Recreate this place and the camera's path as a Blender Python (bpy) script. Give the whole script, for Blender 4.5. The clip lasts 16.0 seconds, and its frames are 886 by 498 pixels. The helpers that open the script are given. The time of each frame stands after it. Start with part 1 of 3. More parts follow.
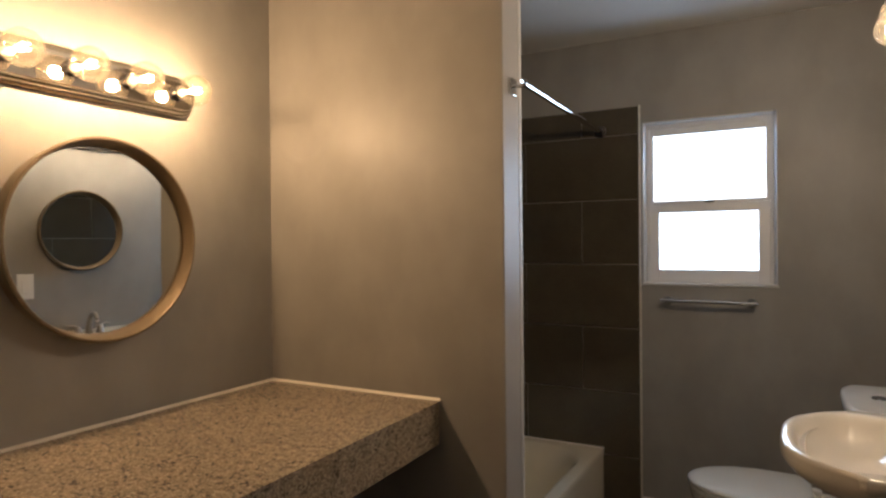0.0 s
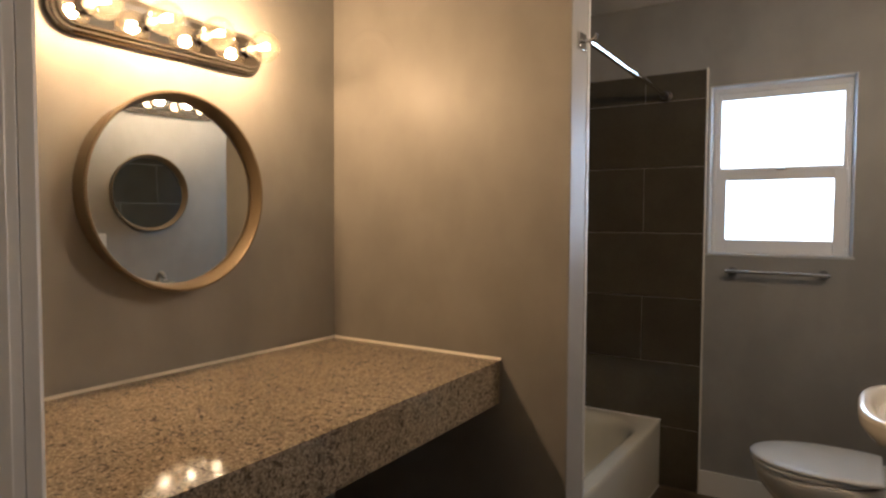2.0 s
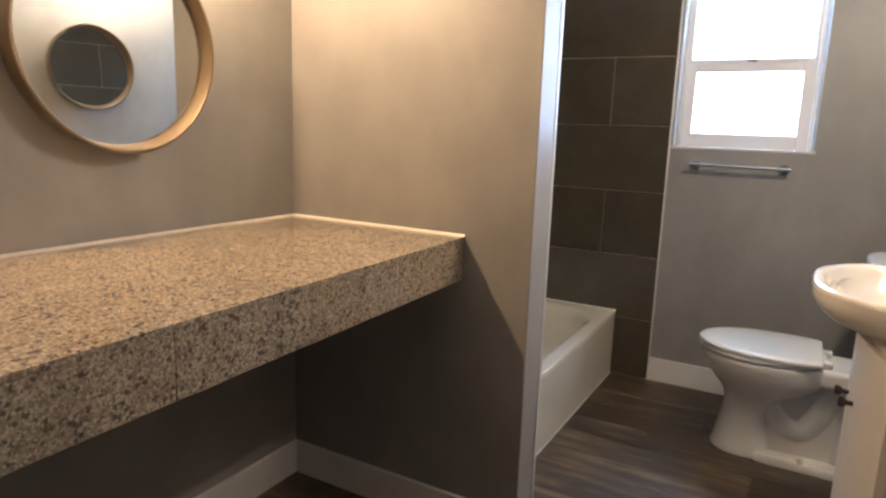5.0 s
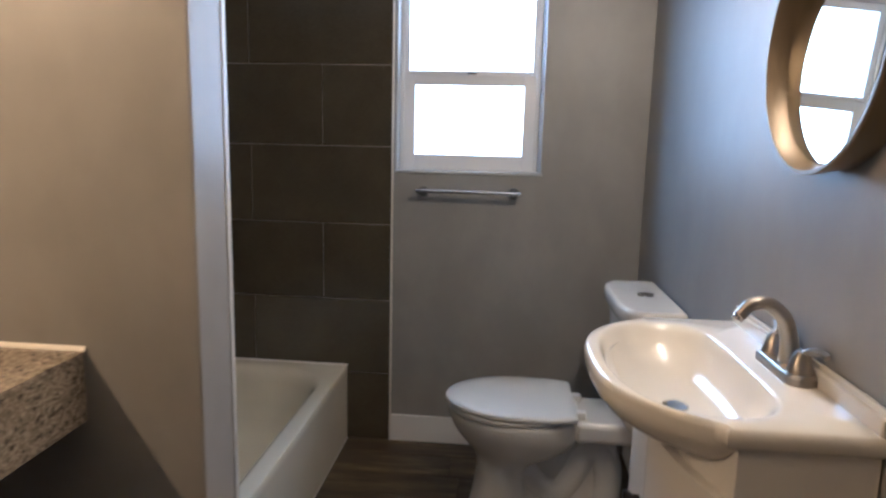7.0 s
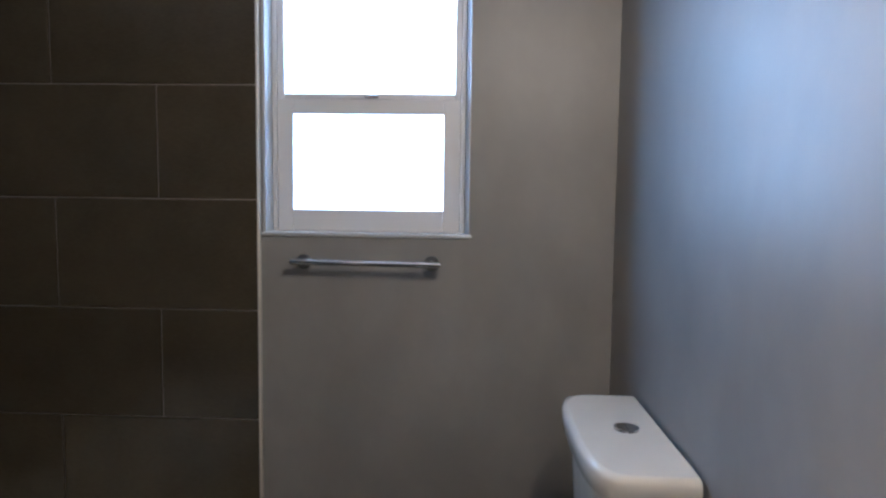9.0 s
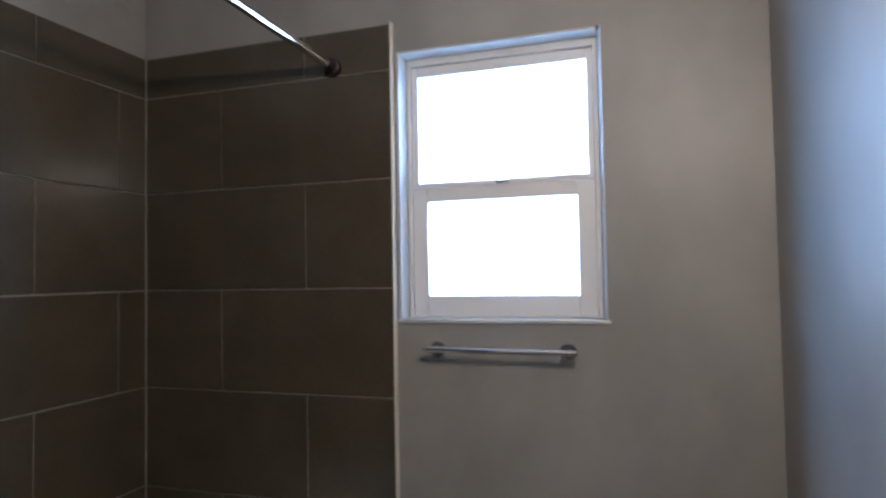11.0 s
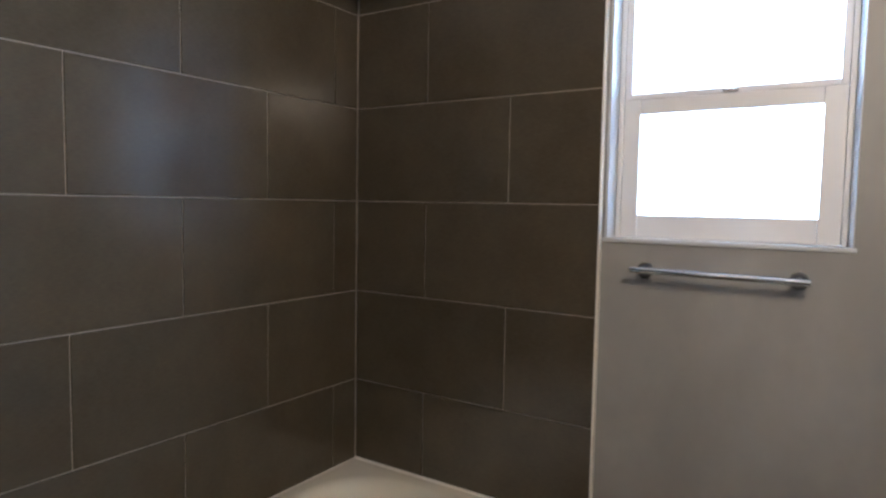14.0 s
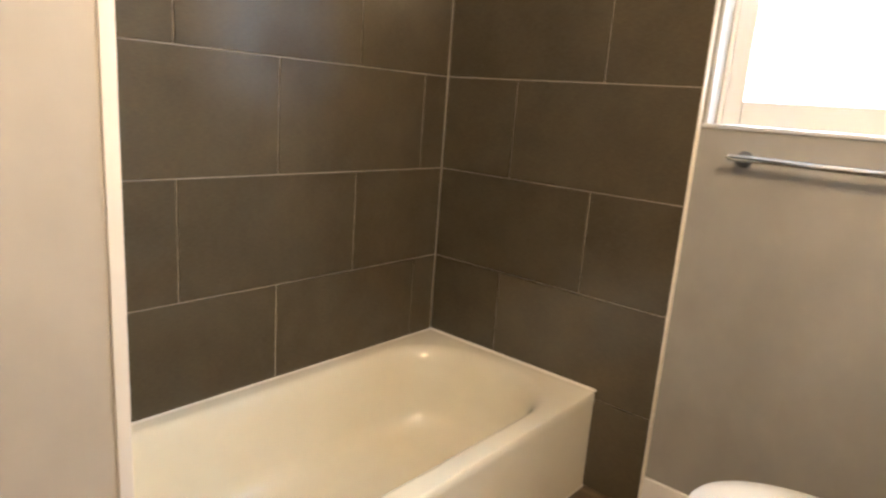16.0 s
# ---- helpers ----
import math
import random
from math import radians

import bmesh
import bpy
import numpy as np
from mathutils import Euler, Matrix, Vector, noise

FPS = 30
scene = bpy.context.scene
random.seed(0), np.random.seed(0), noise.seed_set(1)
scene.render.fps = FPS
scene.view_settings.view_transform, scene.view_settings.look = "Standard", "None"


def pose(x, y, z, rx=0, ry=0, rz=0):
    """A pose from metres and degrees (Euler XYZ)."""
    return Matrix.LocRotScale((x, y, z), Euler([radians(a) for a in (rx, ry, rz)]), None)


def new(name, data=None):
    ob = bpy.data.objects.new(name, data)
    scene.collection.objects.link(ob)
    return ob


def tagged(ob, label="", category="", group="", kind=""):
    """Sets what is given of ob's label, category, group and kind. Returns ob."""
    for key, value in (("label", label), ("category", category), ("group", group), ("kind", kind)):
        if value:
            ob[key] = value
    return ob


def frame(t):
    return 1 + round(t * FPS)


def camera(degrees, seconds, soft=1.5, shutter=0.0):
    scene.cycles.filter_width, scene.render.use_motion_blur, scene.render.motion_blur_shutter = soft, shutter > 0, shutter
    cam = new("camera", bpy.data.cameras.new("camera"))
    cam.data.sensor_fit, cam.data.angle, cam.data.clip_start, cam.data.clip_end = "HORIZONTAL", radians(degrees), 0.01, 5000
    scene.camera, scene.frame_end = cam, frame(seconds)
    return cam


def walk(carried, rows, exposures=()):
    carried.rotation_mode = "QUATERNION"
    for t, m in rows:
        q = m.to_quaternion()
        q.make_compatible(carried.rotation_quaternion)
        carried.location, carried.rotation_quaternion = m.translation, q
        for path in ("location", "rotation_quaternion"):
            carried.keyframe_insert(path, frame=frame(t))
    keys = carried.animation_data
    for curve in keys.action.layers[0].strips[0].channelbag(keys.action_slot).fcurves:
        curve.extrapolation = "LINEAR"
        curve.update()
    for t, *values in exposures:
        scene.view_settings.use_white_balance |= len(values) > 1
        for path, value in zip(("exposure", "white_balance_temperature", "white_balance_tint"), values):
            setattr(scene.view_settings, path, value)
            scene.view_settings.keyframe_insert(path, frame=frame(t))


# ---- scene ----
# Bathroom: x east, y north towards the window wall, z up
cam = camera(69.3, 16.0, soft=2.5, shutter=0.35)
PATH = [
    (0, 1.473, 0.461, 1.299, 89.59, 0.56, 28.70),
    (0.5, 1.465, 0.457, 1.299, 89.55, 0.95, 31.64),
    (1, 1.467, 0.452, 1.290, 89.36, 0.21, 33.29),
    (1.5, 1.464, 0.453, 1.273, 88.50, -0.21, 33.33),
    (2, 1.437, 0.448, 1.254, 87.40, -0.27, 33.11),
    (2.5, 1.420, 0.445, 1.223, 86.07, -0.44, 32.80),
    (3, 1.422, 0.450, 1.178, 84.60, -1.69, 32.06),
    (3.5, 1.445, 0.442, 1.155, 82.75, -2.58, 31.81),
    (6, 1.320, 0.617, 1.165, 78.05, -1.05, 23.72),
    (6.5, 1.275, 0.803, 1.197, 79.06, -1.43, 12.89),
    (7, 1.286, 1.063, 1.212, 80.71, -1.34, 5.77),
    (7.5, 1.320, 1.287, 1.216, 81.47, -2.10, 5.13),
    (8, 1.347, 1.550, 1.212, 82.29, -0.84, 3.18),
    (8.2, 1.372, 1.627, 1.216, 82.94, -0.73, 2.37),
    (10.3, 1.488, 1.883, 1.200, 88.44, -0.26, 5.63),
    (10.5, 1.527, 1.881, 1.205, 89.01, 0.21, 10.21),
    (11, 1.516, 1.883, 1.231, 92.29, 1.04, 17.97),
    (11.5, 1.503, 1.876, 1.267, 95.28, 1.71, 23.03),
    (12, 1.510, 1.871, 1.290, 96.30, 1.63, 26.25),
    (12.5, 1.489, 1.875, 1.279, 95.11, 0.69, 29.20),
    (13, 1.456, 1.880, 1.238, 92.04, -0.31, 31.02),
    (13.5, 1.442, 1.879, 1.212, 88.71, -0.49, 32.36),
    (14, 1.433, 1.879, 1.192, 85.98, -0.97, 33.51),
    (14.5, 1.433, 1.875, 1.161, 82.98, -1.63, 34.46),
    (15, 1.437, 1.880, 1.130, 80.16, -2.49, 35.69),
    (15.5, 1.443, 1.879, 1.111, 78.09, -3.60, 37.41),
    (16, 1.441, 1.858, 1.116, 77.04, -4.15, 41.22)
]
EXPOSURES = [(0, -0.6, 5750, 14), (1.5, -0.5, 5750, 14), (2.5, -0.36, 5650, 14), (3.5, 0.13, 5450, 14), (6.0, 0.82, 5100, 14),
             (6.5, 0.44, 5050, 14), (7.0, 0.14, 4900, 14), (8.0, -0.08, 4650, 14), (10.5, 0.03, 4850, 14), (11.5, 0.29, 4650, 14),
             (12.5, 0.14, 4550, 14), (13.2, 0.12, 4600, 14), (14.0, 0.58, 5050, 14), (15.0, 1.27, 5750, 14), (16.0, 1.61, 6350, 14)]
walk(cam, [(r[0], pose(*r[1:])) for r in PATH], EXPOSURES)

# ---- world and lamps ----
world = bpy.data.worlds.new("sky")
scene.world = world
world.use_nodes = True
sky = world.node_tree.nodes.new("ShaderNodeTexSky")
sky.sky_type, sky.sun_disc, sky.sun_elevation, sky.sun_rotation = "NISHITA", False, radians(40), radians(160)
world.node_tree.links.new(sky.outputs[0], world.node_tree.nodes["Background"].inputs["Color"])
world.node_tree.nodes["Background"].inputs["Strength"].default_value = 0.1

WINDOW_WATT, BULB_WATT, SINK_WATT = 14.2, 9.9, 7.7
WARM, SOFT, DAY = (1.0, 0.605, 0.27), (1.0, 0.73, 0.44), (0.54, 0.78, 1.0)


def lamp(name, kind, energy, color, place, turn=(0, 0, 0), size=(0.05, 0.05)):
    data = bpy.data.lights.new(name, kind)
    data.energy, data.color = energy, color
    if kind == "AREA":
        data.shape, data.size, data.size_y = "RECTANGLE", *size
    else:
        data.shadow_soft_size = size[0]
    ob = new(name, data)
    ob.matrix_world = pose(*place, *turn)
    return ob


# Plan
XE, YN, YT = 1.797, 3.532, 3.52          # east wall, north wall, face of the north tiles
XA, XW = 0.010, -0.012                   # west wall in the alcove and behind the tub's tiles
YS, YP, XP = 1.993, 2.116, 0.815         # partition: south face, face of its tiles, end
YD0, YD1, XD = 0.66, 0.79, 0.677         # stub wall by the entrance and its end
H = 2.262
WX0, WX1, WZ0, WZ1, WYF = 0.853, 1.412, 1.108, 1.856, 3.592   # window opening, plane of its frame
RIM = 0.313                              # bathtub rim
TILE_TOP = 1.935

lamp("window_daylight", "AREA", WINDOW_WATT, DAY, ((WX0 + WX1) / 2, 3.745, (WZ0 + WZ1) / 2), (-90, 0, 0), (0.52, 0.70))

# ---- materials ----
def material(name, rough=0.5, metal=0.0):
    m = bpy.data.materials.new(name)
    m.use_nodes = True
    tree = m.node_tree
    shader = tree.nodes["Principled BSDF"]
    shader.inputs["Roughness"].default_value, shader.inputs["Metallic"].default_value = rough, metal
    return m, tree, shader


def node(tree, kind, **values):
    n = tree.nodes.new(kind)
    for key, value in values.items():
        n.inputs[key].default_value = value
    return n


def position(tree, scale=(1, 1, 1)):
    geo = tree.nodes.new("ShaderNodeNewGeometry")
    mapping = node(tree, "ShaderNodeMapping", Scale=scale)
    tree.links.new(geo.outputs["Position"], mapping.inputs["Vector"])
    return mapping.outputs[0]


def noise_tex(tree, vec, scale, detail=4.0, rough=0.55):
    n = node(tree, "ShaderNodeTexNoise", Scale=scale, Detail=detail, Roughness=rough)
    tree.links.new(vec, n.inputs["Vector"])
    return n.outputs["Fac"]


def ramp(tree, fac, stops):
    r = tree.nodes.new("ShaderNodeValToRGB")
    while len(r.color_ramp.elements) < len(stops):
        r.color_ramp.elements.new(0.5)
    for e, (p, c) in zip(r.color_ramp.elements, stops):
        e.position, e.color = p, (*c, 1)
    tree.links.new(fac, r.inputs[0])
    return r.outputs[0]


def blend(tree, fac, a, b, kind="MIX"):
    x = tree.nodes.new("ShaderNodeMix")
    x.data_type, x.blend_type = "RGBA", kind
    for value, socket in ((fac, x.inputs[0]), (a, x.inputs[6]), (b, x.inputs[7])):
        if isinstance(value, (int, float)):
            socket.default_value = value
        elif isinstance(value, tuple):
            socket.default_value = (*value, 1)
        else:
            tree.links.new(value, socket)
    return x.outputs[2]


def rough_range(tree, shader, fac, low, high):
    mr = node(tree, "ShaderNodeMapRange", **{"To Min": low, "To Max": high})
    tree.links.new(fac, mr.inputs[0])
    tree.links.new(mr.outputs[0], shader.inputs["Roughness"])


def bumped(tree, shader, fac, strength, distance):
    b = node(tree, "ShaderNodeBump", Strength=strength, Distance=distance)
    tree.links.new(fac, b.inputs["Height"])
    tree.links.new(b.outputs[0], shader.inputs["Normal"])


def painted(name, colour, rough=0.5, vary=0.05, grain=260.0, bump=0.25, dist=0.0006):
    m, tree, s = material(name, rough)
    vec = position(tree)
    lo, hi = tuple(c * (1 - vary) for c in colour), tuple(min(1, c * (1 + vary)) for c in colour)
    big = noise_tex(tree, vec, 2.3, 5)
    tree.links.new(ramp(tree, big, [(0.3, lo), (0.7, hi)]), s.inputs["Base Color"])
    rough_range(tree, s, noise_tex(tree, vec, 5.0, 4), rough - 0.06, rough + 0.08)
    bumped(tree, s, noise_tex(tree, vec, grain, 3), bump, dist)
    return m


def wall_paint():
    m, tree, s = material("greige wall paint", 0.5)
    vec = position(tree)
    big = noise_tex(tree, vec, 1.7, 6, 0.6)
    roll = noise_tex(tree, position(tree, (9, 9, 1.2)), 2.0, 3)
    base = ramp(tree, big, [(0.28, (0.268, 0.259, 0.243)), (0.72, (0.312, 0.302, 0.284))])
    mottle = noise_tex(tree, position(tree, (1, 1, 0.7)), 7.0, 4, 0.5)
    base = blend(tree, 1.0, base, ramp(tree, mottle, [(0.38, (0.93, 0.93, 0.93)), (0.62, (1.05, 1.05, 1.05))]), "MULTIPLY")
    base = blend(tree, 0.02, base, ramp(tree, roll, [(0.35, (0.24, 0.23, 0.215)), (0.65, (0.36, 0.34, 0.32))]))
    scuff = noise_tex(tree, position(tree, (1, 1, 2.5)), 13.0, 8, 0.7)
    base = blend(tree, ramp(tree, scuff, [(0.70, (0, 0, 0)), (0.80, (0.25, 0.25, 0.25))]), base, (0.37, 0.355, 0.34))
    tree.links.new(base, s.inputs["Base Color"])
    rough_range(tree, s, mottle, 0.36, 0.56)
    mix = tree.nodes.new("ShaderNodeMath")
    mix.operation = "ADD"
    tree.links.new(noise_tex(tree, vec, 120.0, 3), mix.inputs[0])
    tree.links.new(noise_tex(tree, vec, 9.0, 3), mix.inputs[1])
    bumped(tree, s, mix.outputs[0], 0.16, 0.0008)
    return m


def dark_tile():
    m, tree, s = material("dark brown glazed tile", 0.28)
    vec = position(tree)
    info = tree.nodes.new("ShaderNodeObjectInfo")
    cloud = noise_tex(tree, vec, 6.0, 6, 0.6)
    fine = noise_tex(tree, position(tree, (1, 1, 5)), 60.0, 4, 0.6)
    base = ramp(tree, cloud, [(0.25, (0.065, 0.053, 0.034)), (0.75, (0.096, 0.079, 0.051))])
    base = blend(tree, 0.25, base, ramp(tree, fine, [(0.35, (0.050, 0.041, 0.027)), (0.7, (0.106, 0.089, 0.060))]))
    tone = ramp(tree, info.outputs["Random"], [(0, (0.86, 0.86, 0.86)), (1, (1, 1, 1))])
    tree.links.new(blend(tree, 1.0, base, tone, "MULTIPLY"), s.inputs["Base Color"])
    rough_range(tree, s, cloud, 0.14, 0.20)
    bumped(tree, s, fine, 0.12, 0.0006)
    return m


def granite():
    m, tree, s = material("speckled brown granite", 0.1)
    vec = position(tree)
    v = node(tree, "ShaderNodeTexVoronoi", Scale=280.0, Randomness=1.0)
    tree.links.new(vec, v.inputs["Vector"])
    v2 = node(tree, "ShaderNodeTexVoronoi", Scale=170.0, Randomness=1.0)
    tree.links.new(vec, v2.inputs["Vector"])
    sep = tree.nodes.new("ShaderNodeSeparateColor")
    tree.links.new(v.outputs["Color"], sep.inputs[0])
    sep2 = tree.nodes.new("ShaderNodeSeparateColor")
    tree.links.new(v2.outputs["Color"], sep2.inputs[0])
    grains = ramp(tree, sep.outputs[0], [(0.0, (0.16, 0.130, 0.094)), (0.3, (0.25, 0.208, 0.152)), (0.65, (0.34, 0.287, 0.214)), (1.0, (0.50, 0.43, 0.335))])
    dark = ramp(tree, sep2.outputs[1], [(0.85, (0, 0, 0)), (0.91, (0.72, 0.72, 0.72))])
    base = blend(tree, dark, grains, (0.035, 0.030, 0.026))
    cloud = noise_tex(tree, vec, 4.0, 5)
    base = blend(tree, 1.0, base, ramp(tree, cloud, [(0.3, (0.8, 0.79, 0.78)), (0.7, (1.06, 1.03, 1.0))]), "MULTIPLY")
    tree.links.new(base, s.inputs["Base Color"])
    rough_range(tree, s, sep.outputs[0], 0.04, 0.10)
    return m


def plank():
    m, tree, s = material("brown wood-look plank", 0.42)
    info = tree.nodes.new("ShaderNodeObjectInfo")
    geo = tree.nodes.new("ShaderNodeNewGeometry")
    shift = tree.nodes.new("ShaderNodeVectorMath")
    shift.operation = "MULTIPLY_ADD"
    comb = tree.nodes.new("ShaderNodeCombineXYZ")
    for i in range(3):
        tree.links.new(info.outputs["Random"], comb.inputs[i])
    tree.links.new(comb.outputs[0], shift.inputs[0])
    shift.inputs[1].default_value = (13.0, 7.0, 3.0)
    tree.links.new(geo.outputs["Position"], shift.inputs[2])
    mp = node(tree, "ShaderNodeMapping", Scale=(1.2, 10.0, 1.0))
    tree.links.new(shift.outputs[0], mp.inputs[0])
    grain = noise_tex(tree, mp.outputs[0], 3.0, 8, 0.65)
    mp2 = node(tree, "ShaderNodeMapping", Scale=(3.0, 6.0, 1.0))
    tree.links.new(shift.outputs[0], mp2.inputs[0])
    cloud = noise_tex(tree, mp2.outputs[0], 1.6, 5, 0.6)
    base = ramp(tree, grain, [(0.28, (0.045, 0.032, 0.020)), (0.5, (0.115, 0.083, 0.048)), (0.70, (0.30, 0.225, 0.128))])
    base = blend(tree, ramp(tree, cloud, [(0.35, (0, 0, 0)), (0.7, (0.7, 0.7, 0.7))]), base, (0.045, 0.034, 0.024))
    tone = ramp(tree, info.outputs["Random"], [(0, (0.42, 0.40, 0.38)), (0.5, (0.85, 0.82, 0.77)), (1, (1.3, 1.25, 1.15))])
    tree.links.new(blend(tree, 1.0, base, tone, "MULTIPLY"), s.inputs["Base Color"])
    rough_range(tree, s, grain, 0.34, 0.5)
    bumped(tree, s, grain, 0.2, 0.001)
    return m


def ceramic(name, colour, rough):
    m, tree, s = material(name, rough)
    vec = position(tree)
    lo, hi = tuple(c * 0.95 for c in colour), colour
    tree.links.new(ramp(tree, noise_tex(tree, vec, 7.0, 5), [(0.3, lo), (0.7, hi)]), s.inputs["Base Color"])
    rough_range(tree, s, noise_tex(tree, vec, 14.0, 5), rough - 0.03, rough + 0.07)
    s.inputs["Coat Weight"].default_value, s.inputs["Coat Roughness"].default_value = 0.3, 0.05
    return m


def metal(name, colour, rough, stretch=(1, 1, 1), streak=0.0):
    m, tree, s = material(name, rough, 1.0)
    f = noise_tex(tree, position(tree, stretch), 30.0, 5)
    tree.links.new(ramp(tree, f, [(0.3, tuple(c * 0.92 for c in colour)), (0.7, colour)]), s.inputs["Base Color"])
    rough_range(tree, s, f, max(0.02, rough - 0.03 - streak), rough + 0.05 + streak)
    return m


def thin_glass(name, tint=(0.97, 0.98, 0.97), ior=1.45, share=1.0, milk=0.0):
    m = bpy.data.materials.new(name)
    m.use_nodes = True
    tree = m.node_tree
    tree.nodes.clear()
    out = tree.nodes.new("ShaderNodeOutputMaterial")
    clear = node(tree, "ShaderNodeBsdfTransparent", Color=(*tint, 1))
    gloss = node(tree, "ShaderNodeBsdfGlossy", Roughness=0.02)
    fres = node(tree, "ShaderNodeFresnel", IOR=ior)
    mixer = tree.nodes.new("ShaderNodeMixShader")
    part_of = tree.nodes.new("ShaderNodeMath")
    part_of.operation = "MULTIPLY"
    part_of.inputs[1].default_value = share
    tree.links.new(fres.outputs[0], part_of.inputs[0])
    tree.links.new(part_of.outputs[0], mixer.inputs[0])
    tree.links.new(clear.outputs[0], mixer.inputs[1])
    tree.links.new(gloss.outputs[0], mixer.inputs[2])
    last = mixer
    if milk:
        last = tree.nodes.new("ShaderNodeMixShader")
        last.inputs[0].default_value = milk
        tree.links.new(mixer.outputs[0], last.inputs[1])
        tree.links.new(node(tree, "ShaderNodeBsdfTranslucent", Color=(1, 0.9, 0.72, 1)).outputs[0], last.inputs[2])
    tree.links.new(last.outputs[0], out.inputs[0])
    return m


def glowing(name, colour, strength):
    m, tree, s = material(name, 0.5)
    s.inputs["Base Color"].default_value = (*colour, 1)
    s.inputs["Emission Color"].default_value, s.inputs["Emission Strength"].default_value = (*colour, 1), strength
    return m


WALL = wall_paint()
CEIL = painted("off-white ceiling paint", (0.62, 0.60, 0.56), 0.7, 0.04, 90.0, 0.5, 0.002)
TRIM = painted("white semi-gloss trim paint", (0.74, 0.73, 0.71), 0.32, 0.03, 150.0, 0.1)
CAULK = painted("white caulk", (0.72, 0.68, 0.60), 0.4, 0.06)
REVEAL = painted("pale grey reveal paint", (0.52, 0.52, 0.51), 0.4, 0.03, 150.0, 0.1)
TILE = dark_tile()
GROUT = painted("light grey-brown grout", (0.33, 0.29, 0.24), 0.8, 0.18, 320.0, 0.6, 0.001)
GRANITE = granite()
PLANK = plank()
UNDER = painted("dark floor underlay", (0.03, 0.022, 0.016), 0.8)
PLY = painted("raw board", (0.30, 0.24, 0.17), 0.7)
TUB = ceramic("bone-white enamel", (0.76, 0.715, 0.585), 0.13)
CHINA = ceramic("white vitreous china", (0.71, 0.675, 0.605), 0.14)
SEAT = ceramic("white seat plastic", (0.71, 0.69, 0.64), 0.32)
LACQUER = painted("white lacquered board", (0.66, 0.635, 0.59), 0.3, 0.02, 180.0, 0.05)
VINYL = painted("white window vinyl", (0.78, 0.78, 0.78), 0.35, 0.02, 160.0, 0.06)
CHROME = metal("polished chrome", (0.80, 0.79, 0.78), 0.05)
STEEL = metal("brushed steel", (0.72, 0.72, 0.72), 0.13, (1, 40, 40), 0.03)
NICKEL = metal("brushed nickel", (0.40, 0.365, 0.32), 0.3, (6, 6, 6), 0.0)
# Chrome copy for the bar lights; the dim room it mirrors darkens its colour
FIXTURE = metal("fixture chrome darkened for dark reflections", (0.50, 0.47, 0.43), 0.06)
# Steel copy for the towel bar posts, dark reflections put into its colour
SHADED_STEEL = metal("steel darkened for dark reflections", (0.20, 0.195, 0.19), 0.3)
BRONZE = metal("dark bronze", (0.10, 0.085, 0.075), 0.35)
GOLD = painted("satin gold-brown lacquer", (0.165, 0.122, 0.070), 0.36, 0.08, 60.0, 0.05)
GOLD.node_tree.nodes["Principled BSDF"].inputs["Metallic"].default_value = 0.40
MIRROR, mirror_tree, mirror_shader = material("silvered mirror glass", 0.0, 1.0)
mirror_shader.inputs["Base Color"].default_value = (0.90, 0.92, 0.90, 1)
GLASS = thin_glass("clear window glass")
BULB = thin_glass("clear bulb glass", (0.98, 0.95, 0.88), 1.4, 0.4, 0.011)
GLOW = glowing("hot bulb filament", (1.0, 0.74, 0.42), 40.0)
OUTSIDE = glowing("bright hazy daylight", (0.93, 0.97, 1.0), 5.0)
PLASTIC = painted("white switch plastic", (0.75, 0.74, 0.71), 0.35, 0.01)
RUBBER = painted("dark drain gap", (0.02, 0.02, 0.02), 0.5)


# ---- geometry helpers ----
BASE = {}


def thing(name, at, label, category, group="", kind=""):
    ob = new(name)
    ob.empty_display_size = 0.05
    ob.location = at
    BASE[ob.name] = Vector(at)
    return tagged(ob, label, category, group, kind)


def finish(name, bm, mat, smooth=40.0):
    bmesh.ops.recalc_face_normals(bm, faces=bm.faces)
    me = bpy.data.meshes.new(name)
    bm.to_mesh(me)
    bm.free()
    me.materials.append(mat)
    if smooth:
        soft = [p.use_smooth for p in me.polygons]
        me.set_sharp_from_angle(angle=radians(smooth))
        me.polygons.foreach_set("use_smooth", soft)
    return me


def part(name, bm, mat, parent, label="", smooth=40.0):
    off = BASE[parent.name]
    bmesh.ops.translate(bm, verts=bm.verts, vec=-off)
    ob = new(name, finish(name, bm, mat, smooth))
    ob.parent = parent
    BASE[ob.name] = off
    return tagged(ob, label) if label else ob


def structure(name, bm, mat, label="", smooth=40.0):
    ob = new(name, finish(name, bm, mat, smooth))
    BASE[ob.name] = Vector((0, 0, 0))
    return tagged(ob, label, kind="structure")


def box(x0, x1, y0, y1, z0, z1, bevel=0.0, seg=2, bm=None):
    bm = bm or bmesh.new()
    got = bmesh.ops.create_cube(bm, size=1)["verts"]
    for v in got:
        v.co = Vector(((x0 + x1) / 2 + v.co.x * (x1 - x0), (y0 + y1) / 2 + v.co.y * (y1 - y0), (z0 + z1) / 2 + v.co.z * (z1 - z0)))
    if bevel:
        edges = {e for v in got for e in v.link_edges}
        for f in bmesh.ops.bevel(bm, geom=list(edges), offset=bevel, segments=seg, affect="EDGES", profile=0.5)["faces"]:
            f.normal_update()
            f.smooth = max(abs(c) for c in f.normal) < 0.999
    return bm


